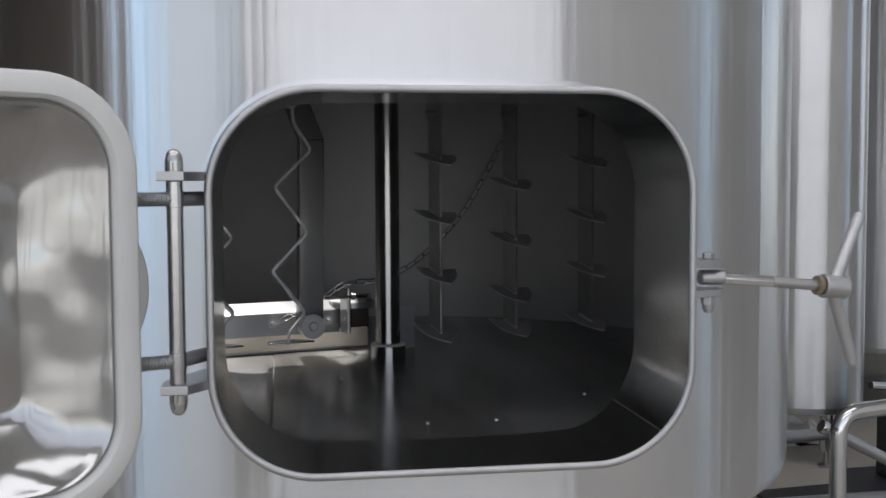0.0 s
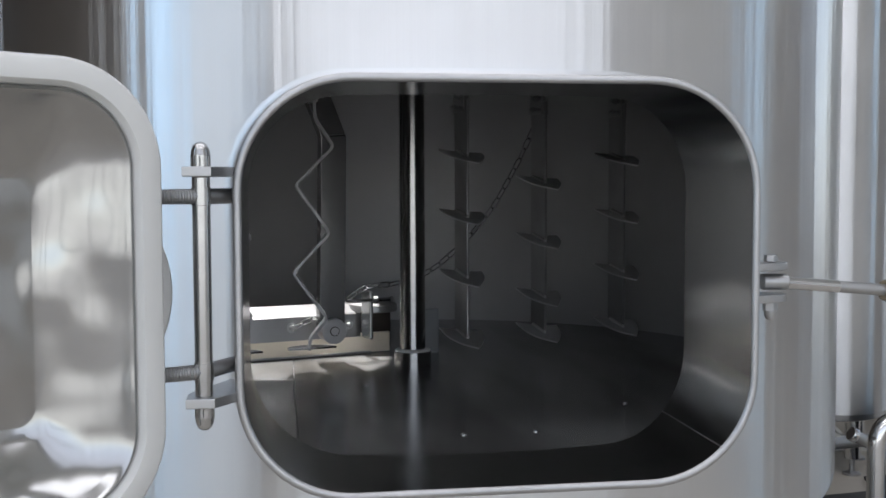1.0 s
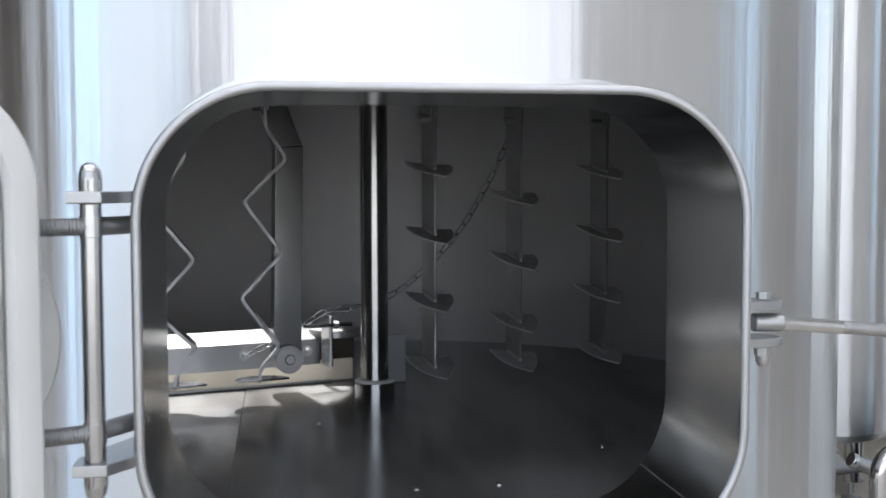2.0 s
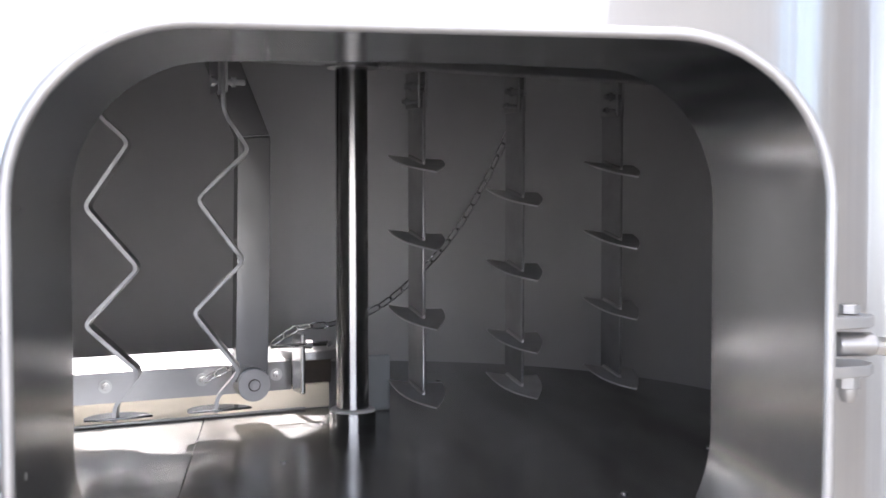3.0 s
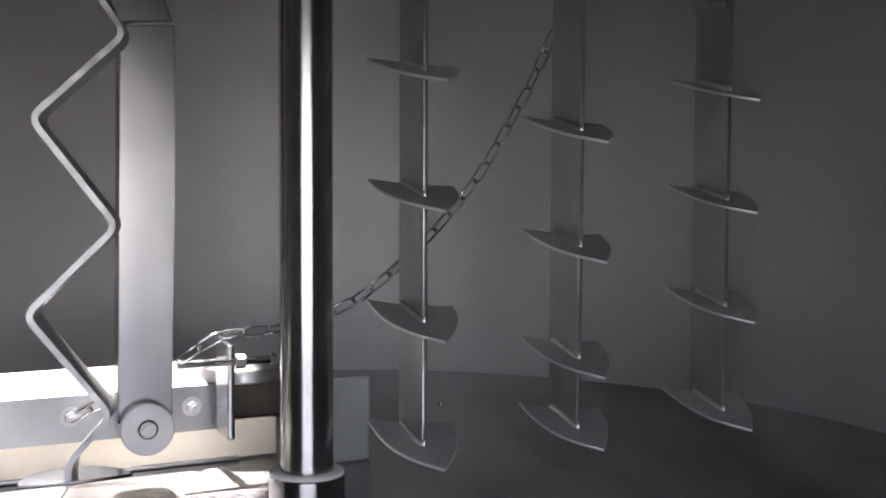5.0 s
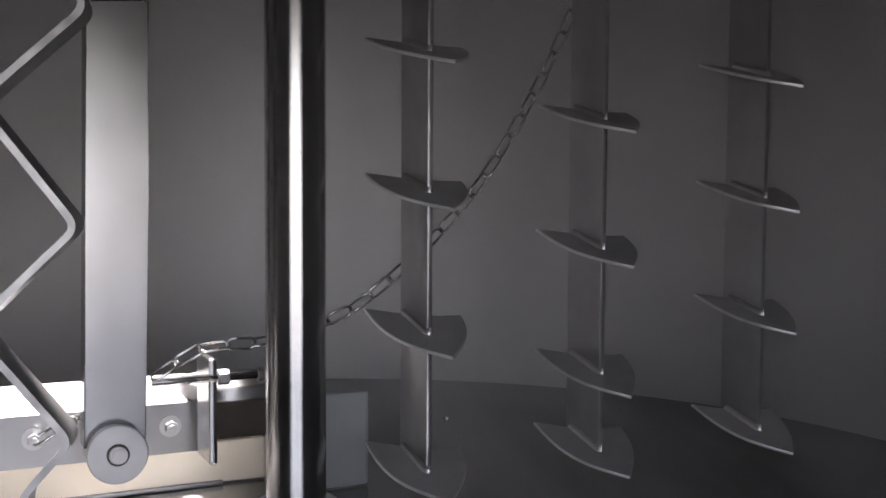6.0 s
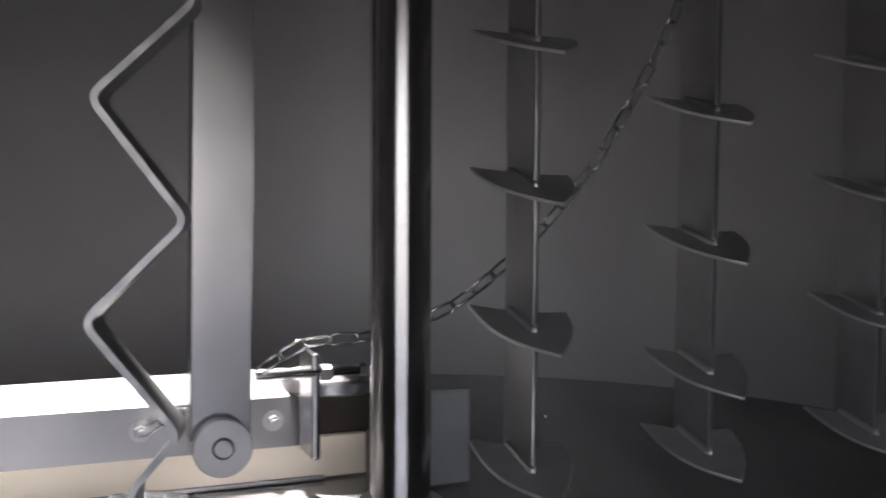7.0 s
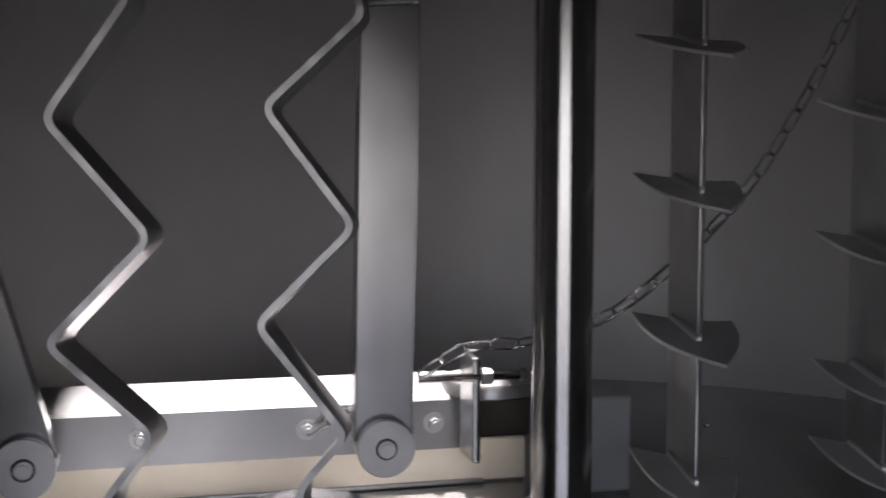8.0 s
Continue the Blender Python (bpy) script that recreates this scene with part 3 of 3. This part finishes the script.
def zigzag_knife(top_u, foot_u, bends):
    """A flat strip bent to and fro; bends: (u, z) of its corners from the top down."""
    line = [(top_u, 1.255)] + bends + [(foot_u, 0.762), (foot_u - 0.001, 0.742)]
    pts = bent([(u, 0, z) for u, z in line], 0.011, 5)
    bm, half, rows = bmesh.new(), 0.0027, []
    for i, p in enumerate(pts):
        a, b = pts[max(i - 1, 0)], pts[min(i + 1, len(pts) - 1)]
        d = (b - a).normalized()
        nrm = Vector((d.z, 0, -d.x))
        rows.append([bm.verts.new(AT @ (p + nrm * half * sx + Vector((w * 0.292, w * 0.956, 0)))) for sx, w in ((-1, -0.015), (1, -0.015), (1, 0.023), (-1, 0.023))])
    for a, b in zip(rows, rows[1:]):
        for k in range(4):
            bm.faces.new((a[k], a[(k + 1) % 4], b[(k + 1) % 4], b[k]))
    bm.faces.new(rows[0][::-1])
    bm.faces.new(rows[-1])
    bmesh.ops.recalc_face_normals(bm, faces=bm.faces[:])
    knife = part("zigzag_knife", bm, STRIP, rake, "zigzag-bent steel strip knife", 30)
    arc = [(0.047 * math.cos(radians(a)), 0.058 * math.sin(radians(a)) - 0.012) for a in range(0, 181, 12)]
    arc += [(x, -0.012 - 0.006 * (1 - (x / 0.047) ** 2)) for x in (-0.03, -0.01, 0.01, 0.03)]
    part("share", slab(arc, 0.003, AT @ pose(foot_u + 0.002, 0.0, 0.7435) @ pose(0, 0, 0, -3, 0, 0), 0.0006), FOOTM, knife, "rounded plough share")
    for s in (-1, 1):
        part("clevis_cheek", box(0.004, 0.05, 0.05, AT @ pose(top_u + s * 0.0055, 0.022, 1.236), 0.001), SATIN, knife)
    b = rod(arm_pt(top_u - 0.016, 0.004, 1.226), arm_pt(top_u + 0.034, 0.004, 1.226), 0.0045, seg=12)
    nut(arm_pt(top_u + 0.014, 0.004, 1.226), AT.to_3x3() @ Vector((1, 0, 0)), 0.013, 0.007, b)
    nut(arm_pt(top_u - 0.010, 0.004, 1.226), AT.to_3x3() @ Vector((-1, 0, 0)), 0.013, 0.007, b)
    part("clevis_bolt", b, DARKST, knife)
    return knife


zigzag_knife(-0.376, -0.360, [(-0.377, 1.171), (-0.336, 1.1335), (-0.397, 1.0435), (-0.325, 0.957), (-0.399, 0.880), (-0.325, 0.808)])
zigzag_knife(-0.203, -0.2155, [(-0.201, 1.180), (-0.164, 1.127), (-0.241, 1.0538), (-0.173, 0.963), (-0.248, 0.890), (-0.180, 0.800)])

# sweep arm: an angle iron behind the knives, with a cream scraper bolted under it
SV = 0.190
ang = bmesh.new()
prof = [(0, 0.732), (0, 0.781), (0.003, 0.784), (0.053, 0.800), (0.053, 0.795), (0.006, 0.778), (0.006, 0.732)]
ends = []
for u in (-0.705, -0.040):
    ends.append([ang.verts.new(arm_pt(u, SV + y, z)) for y, z in prof])
for k in range(len(prof)):
    ang.faces.new((ends[0][k], ends[0][(k + 1) % len(prof)], ends[1][(k + 1) % len(prof)], ends[1][k]))
ang.faces.new(ends[0][::-1])
ang.faces.new(ends[1])
swp = part("sweep_arm", ang, SWEEPM, rake, "bright angle-iron sweep arm", 25)
part("scraper", box(0.73, 0.010, 0.042, AT @ pose(-0.335, SV + 0.010, 0.717), 0.002), SCRAPE, swp, "cream plastic scraper board")
# added dark strip that draws the shadow line under the scraper
part("scraper_shade", box(0.68, 0.006, 0.004, AT @ pose(-0.355, SV + 0.003, 0.6970), 0.0008), DARKST, swp)
part("end_board", box(0.090, 0.008, 0.095, AT @ pose(0.0725, 0.134, 0.7425), 0.004), PTFE, swp, "white plastic end board")
# the shade of the hollow under the cap is in this block's colour
part("hub_box", box(0.085, 0.010, 0.050, AT @ pose(0.002, SV + 0.040, 0.757), 0.002), OXIDE, swp, "hub block darkened as a shaded recess")
part("hub_cap", lathe([(0.0, 0.0), (0.05, 0.0), (0.052, 0.002), (0.052, 0.012), (0.050, 0.015), (0, 0.016)], 40, AT @ pose(-0.002, SV + 0.022, 0.783)), SATIN, swp, "round polished cap")
for u in (-0.610, -0.480, -0.346, -0.192, -0.067):
    b = rod(arm_pt(u, SV, 0.7590), arm_pt(u, SV - 0.0016, 0.7590), 0.0105, seg=20)
    nut(arm_pt(u, SV - 0.001, 0.7590), AT.to_3x3() @ Vector((0, -1, 0)), 0.011, 0.008, b)
    rod(arm_pt(u, SV - 0.008, 0.7590), arm_pt(u, SV - 0.014, 0.7590), 0.0034, seg=10, bm=b)
    part("bolt", b, SATIN, swp, "small bright bolt and washer")

# hangers: cranked flat bars that carry the sweep arm
for u0, lean in ((-0.1245, 0.0), (-0.4285, -0.30)):
    w, v0 = 0.0265, 0.112
    line = [(u0 + slant + lean * (z - 0.76), v0, z) for slant, z in ((-0.066, 1.315), (-0.0005, 1.152), (-0.003, 0.980), (-0.0075, 0.765))]
    rows, bm = [], bmesh.new()
    for i, (u, v, z) in enumerate(line):
        rows.append([bm.verts.new(arm_pt(u + x, v + y, z)) for x, y in ((-w, -0.004), (w, -0.004), (w, 0.020), (-w, 0.020))])
    for a, b in zip(rows, rows[1:]):
        for k in range(4):
            bm.faces.new((a[k], a[(k + 1) % 4], b[(k + 1) % 4], b[k]))
    bm.faces.new(rows[0][::-1])
    bm.faces.new(rows[-1])
    bmesh.ops.bevel(bm, geom=[e for e in bm.edges if abs(e.verts[0].co.z - e.verts[1].co.z) > 0.1], offset=0.0012, segments=2, affect="EDGES", profile=0.5)
    bar = part("hanger", bm, HANGM, swp, "cranked flat steel hanger", 30)
    part("stub", box(0.04, 0.10, 0.04, AT @ pose(u0 - 0.060 + lean * 0.54, v0 - 0.05, 1.30), 0.002), SATIN, bar)
    b = bead([arm_pt(u0 - 0.024 + 0.0052 * i + lean * 0.392, v0 - 0.0045, 1.152 + 0.0004 * i) for i in range(10)], 0.0028)
    part("weld", b, BRIGHT, bar)
    y = AT.to_3x3() @ Vector((0, -1, 0))
    c = arm_pt(u0 - 0.0075, v0 - 0.004, 0.760)
    part("bush", rod(c - y * 0.028, c + y * 0.008, 0.0245, seg=36, bev=0.0012), SATIN, bar)
    part("disc", rod(c + y * 0.009, c + y * 0.014, 0.0262, seg=40, bev=0.0012), DISCM, bar, "round end disc")
    part("disc_washer", rod(c + y * 0.0138, c + y * 0.0150, 0.0098, seg=24), OXIDE, bar, "dark sealing washer")
    b = rod(c + y * 0.014, c + y * 0.017, 0.0082, seg=20, bev=0.001)
    rod(c + y * 0.017, c + y * 0.019, 0.0055, seg=16, bm=b)
    part("disc_bolt", b, SATIN, bar)

# clamp plate with its two screws beside the shaft
clamp = part("clamp_plate", box(0.008, 0.050, 0.100, AT @ pose(-0.042, 0.144, 0.784), 0.003), HANGM, swp, "upright clamp plate")
b = rod(arm_pt(-0.098, 0.122, 0.8155), arm_pt(0.004, 0.122, 0.8165), 0.0042, seg=14)
part("clamp_screw", b, BRIGHT, clamp)
x = AT.to_3x3() @ Vector((1, 0, 0))
part("clamp_nut", nut(arm_pt(-0.037, 0.122, 0.816), x, 0.013, 0.010), DARKST, clamp)
part("clamp_nut", nut(arm_pt(0.000, 0.122, 0.8165), x, 0.011, 0.006), DARKST, clamp)


# ---------------------------------------------------------------- chain
def chain(points, pitch, name, label):
    """Steel links threaded along a smooth line."""
    top = thing(name, label, "chain")
    pts = [Vector(p) for p in points]
    fine = []
    for i in range(len(pts) - 1):
        p0, p1, p2, p3 = pts[max(i - 1, 0)], pts[i], pts[i + 1], pts[min(i + 2, len(pts) - 1)]
        for k in range(40):
            t = k / 40
            fine.append(0.5 * ((2 * p1) + (p2 - p0) * t + (2 * p0 - 5 * p1 + 4 * p2 - p3) * t * t + (3 * p1 - p0 - 3 * p2 + p3) * t ** 3))
    fine.append(pts[-1])
    marks, run = [fine[0]], 0.0
    for a, b in zip(fine, fine[1:]):
        run += (b - a).length
        if run >= pitch:
            marks.append(b)
            run = 0.0
    L, W, r = pitch + 0.0030, 0.0060, 0.0014
    loop = []
    for i in range(12):
        a = 2 * math.pi * (i + 0.5) / 12
        loop.append(((L / 2 - W) * (1 if math.cos(a) > 0 else -1) + W * math.cos(a), W * math.sin(a), 0))
    me = mesh_of("link", sweep(loop, r, 8, closed=True), BRIGHT, 60)
    for i, (a, b) in enumerate(zip(marks, marks[1:])):
        ob = new("link", me)
        ob.parent = top
        ob.matrix_basis = Matrix.Translation((a + b) / 2) @ (b - a).to_track_quat("X", "Z").to_matrix().to_4x4() @ pose(0, 0, 0, 90 * (i % 2) + 25)
    return top


SLUNG = [(-0.098, 0.822), (-0.072, 0.838), (-0.046, 0.848), (0.004, 0.849), (0.069, 0.866), (0.106, 0.885), (0.150, 0.918), (0.189, 0.953), (0.218, 0.983), (0.250, 1.024), (0.300, 1.104), (0.338, 1.178)]
chain([arm_pt(u, 0.11, z) for u, z in SLUNG] + [arm_pt(0.330, 0.075, 1.212), arm_pt(0.306, 0.050, 1.228)], 0.0240, "lifting_chain", "fine steel chain slung from the rake arm to the sweep arm")
chain([arm_pt(-0.192, SV - 0.012, 0.758), arm_pt(-0.174, SV - 0.014, 0.769), arm_pt(-0.150, SV - 0.016, 0.778), arm_pt(-0.125, SV - 0.016, 0.783)], 0.0212, "short_chain", "short steel chain hooked to a sweep arm bolt")

# ---------------------------------------------------------------- beside the tun
def tank(name, x, y, r, z0, z1, label):
    t = thing(name, label, "brewing tank", "steel tanks of the hall")
    part("shell", lathe([(0, z0), (r - 0.03, z0), (r - 0.008, z0 + 0.008), (r, z0 + 0.03), (r, z1), (r * 0.4, z1 + r * 0.27), (0, z1 + r * 0.3)], 96, pose(x, y, 0)), SHELL, t, "brushed cylindrical shell", 30)
    part("seam_band", lathe([(r + 0.001, 2.1), (r + 0.004, 2.102), (r + 0.004, 2.128), (r + 0.001, 2.13)], 96, pose(x, y, 0)), SATIN, t)
    for k in range(4):
        a = radians(-78 + 90 * k)
        px, py = x + (r - 0.065) * math.cos(a), y + (r - 0.065) * math.sin(a)
        leg = part("leg", rod((px, py, 0.06), (px, py, z0 + 0.01), 0.027, seg=24), BRIGHT, t)
        part("foot", lathe([(0.0, 0.0), (0.032, 0), (0.032, 0.008), (0.010, 0.014), (0.010, 0.065), (0, 0.065)], 24, pose(px, py, 0)), SATIN, leg)
    return t


tank("fermenter_tank", 1.735, 1.66, 0.24, 0.202, 2.6, "tall slim brushed stainless tank beside the tun")
tank("fermenter_tank", 2.75, 2.7, 0.75, 0.305, 3.4, "tall brushed stainless tank by the rear wall")
tank("fermenter_tank", -2.3, 1.9, 0.75, 0.305, 3.4, "tall brushed stainless tank by the dark wall")

pipe = thing("bent_pipe", "polished steel pipe bent over at knee height", "pipe")
part("tube", sweep(bent([(1.142, 0.254, 0), (1.142, 0.254, 0.484), (1.757, 0.38, 0.506)], 0.06, 8), 0.021, 24), BRIGHT, pipe)
part("union", rod((1.307, 0.288, 0.490), (1.332, 0.293, 0.4909), 0.030, seg=28, bev=0.003), SATIN, pipe)
pipe2 = thing("low_pipe", "dull steel drain pipe running under the tanks", "pipe")
part("tube", sweep(bent([(0.62, 0.62, 0.34), (1.02, 0.84, 0.285), (1.36, 0.98, 0.245), (1.60, 1.06, 0.235)], 0.06, 6), 0.020, 20), DARKST, pipe2)
part("union", rod((1.26, 0.938, 0.256), (1.295, 0.953, 0.252), 0.031, seg=24, bev=0.003), DARKST, pipe2)
pipe5 = thing("sloping_pipe", "dull grey pipe sloping down to the floor", "pipe")
part("tube", rod((1.45, 0.90, 0.290), (1.98, 0.93, 0.018), 0.018, seg=20, bev=0.003), SATIN, pipe5)
part("cap", rod((1.435, 0.899, 0.2975), (1.452, 0.90, 0.289), 0.022, seg=20, bev=0.003), BRIGHT, pipe5)
pipe3 = thing("floor_pipe", "long brownish steel pipe lying on the floor", "pipe")
part("tube", rod((0.80, 0.90, 0.035), (2.9, 0.98, 0.035), 0.035, seg=24), DARKST, pipe3)
tray = thing("rubber_mat", "black rubber mat on the hall floor", "mat")
part("mat", slab([(1.35, 1.02), (2.5, 1.06), (2.5, 1.45), (1.78, 1.42), (1.72, 1.25), (1.35, 1.20)], 0.012, Matrix(), 0.003), RUBBER, tray)
crate = thing("equipment_box", "black plastic equipment box standing behind the pipe", "box")
part("body", box(0.30, 0.22, 0.24, pose(2.02, 1.22, 0.132), 0.012), RUBBER, crate)
part("lid", box(0.31, 0.23, 0.03, pose(2.02, 1.22, 0.267), 0.008), RUBBER, crate)
pipe4 = thing("thin_rail", "thin bright steel rail behind the bent pipe", "rail")
part("bar", rod((1.60, 0.9, 0.42), (2.6, 1.1, 0.30), 0.012), BRIGHT, pipe4)
part("post", rod((2.55, 1.09, 0), (2.55, 1.09, 0.31), 0.014), SATIN, pipe4)
bucket = thing("bucket", "grey-blue plastic bucket with a dark lid", "bucket")
part("tub", lathe([(0, 0), (0.12, 0), (0.14, 0.26), (0.15, 0.265), (0.15, 0.28)], 32, pose(1.56, 0.42, 0)), BLUEPL, bucket)
part("lid", lathe([(0.152, 0.275), (0.155, 0.28), (0.155, 0.295), (0.14, 0.302), (0, 0.305)], 32, pose(1.56, 0.42, 0)), DARKST, bucket)
sheet = bmesh.new()
bmesh.ops.create_grid(sheet, x_segments=24, y_segments=16, size=0.5)
for v in sheet.verts:
    v.co.z = 0.06 + 0.06 * noise.noise(v.co * 5) + 0.035 * noise.noise(v.co * 13) - 0.25 * max(abs(v.co.x), abs(v.co.y)) ** 2
    v.co.x, v.co.y = v.co.x * 0.5 + 1.80, v.co.y * 0.5 + 2.05
b = bmesh.ops.extrude_face_region(sheet, geom=sheet.faces[:])
for v in b["geom"]:
    if isinstance(v, bmesh.types.BMVert):
        v.co.z = 0.0
solid("dust_sheet", sheet, SHEET, "crumpled pale plastic sheet lying on the floor", "sheet")
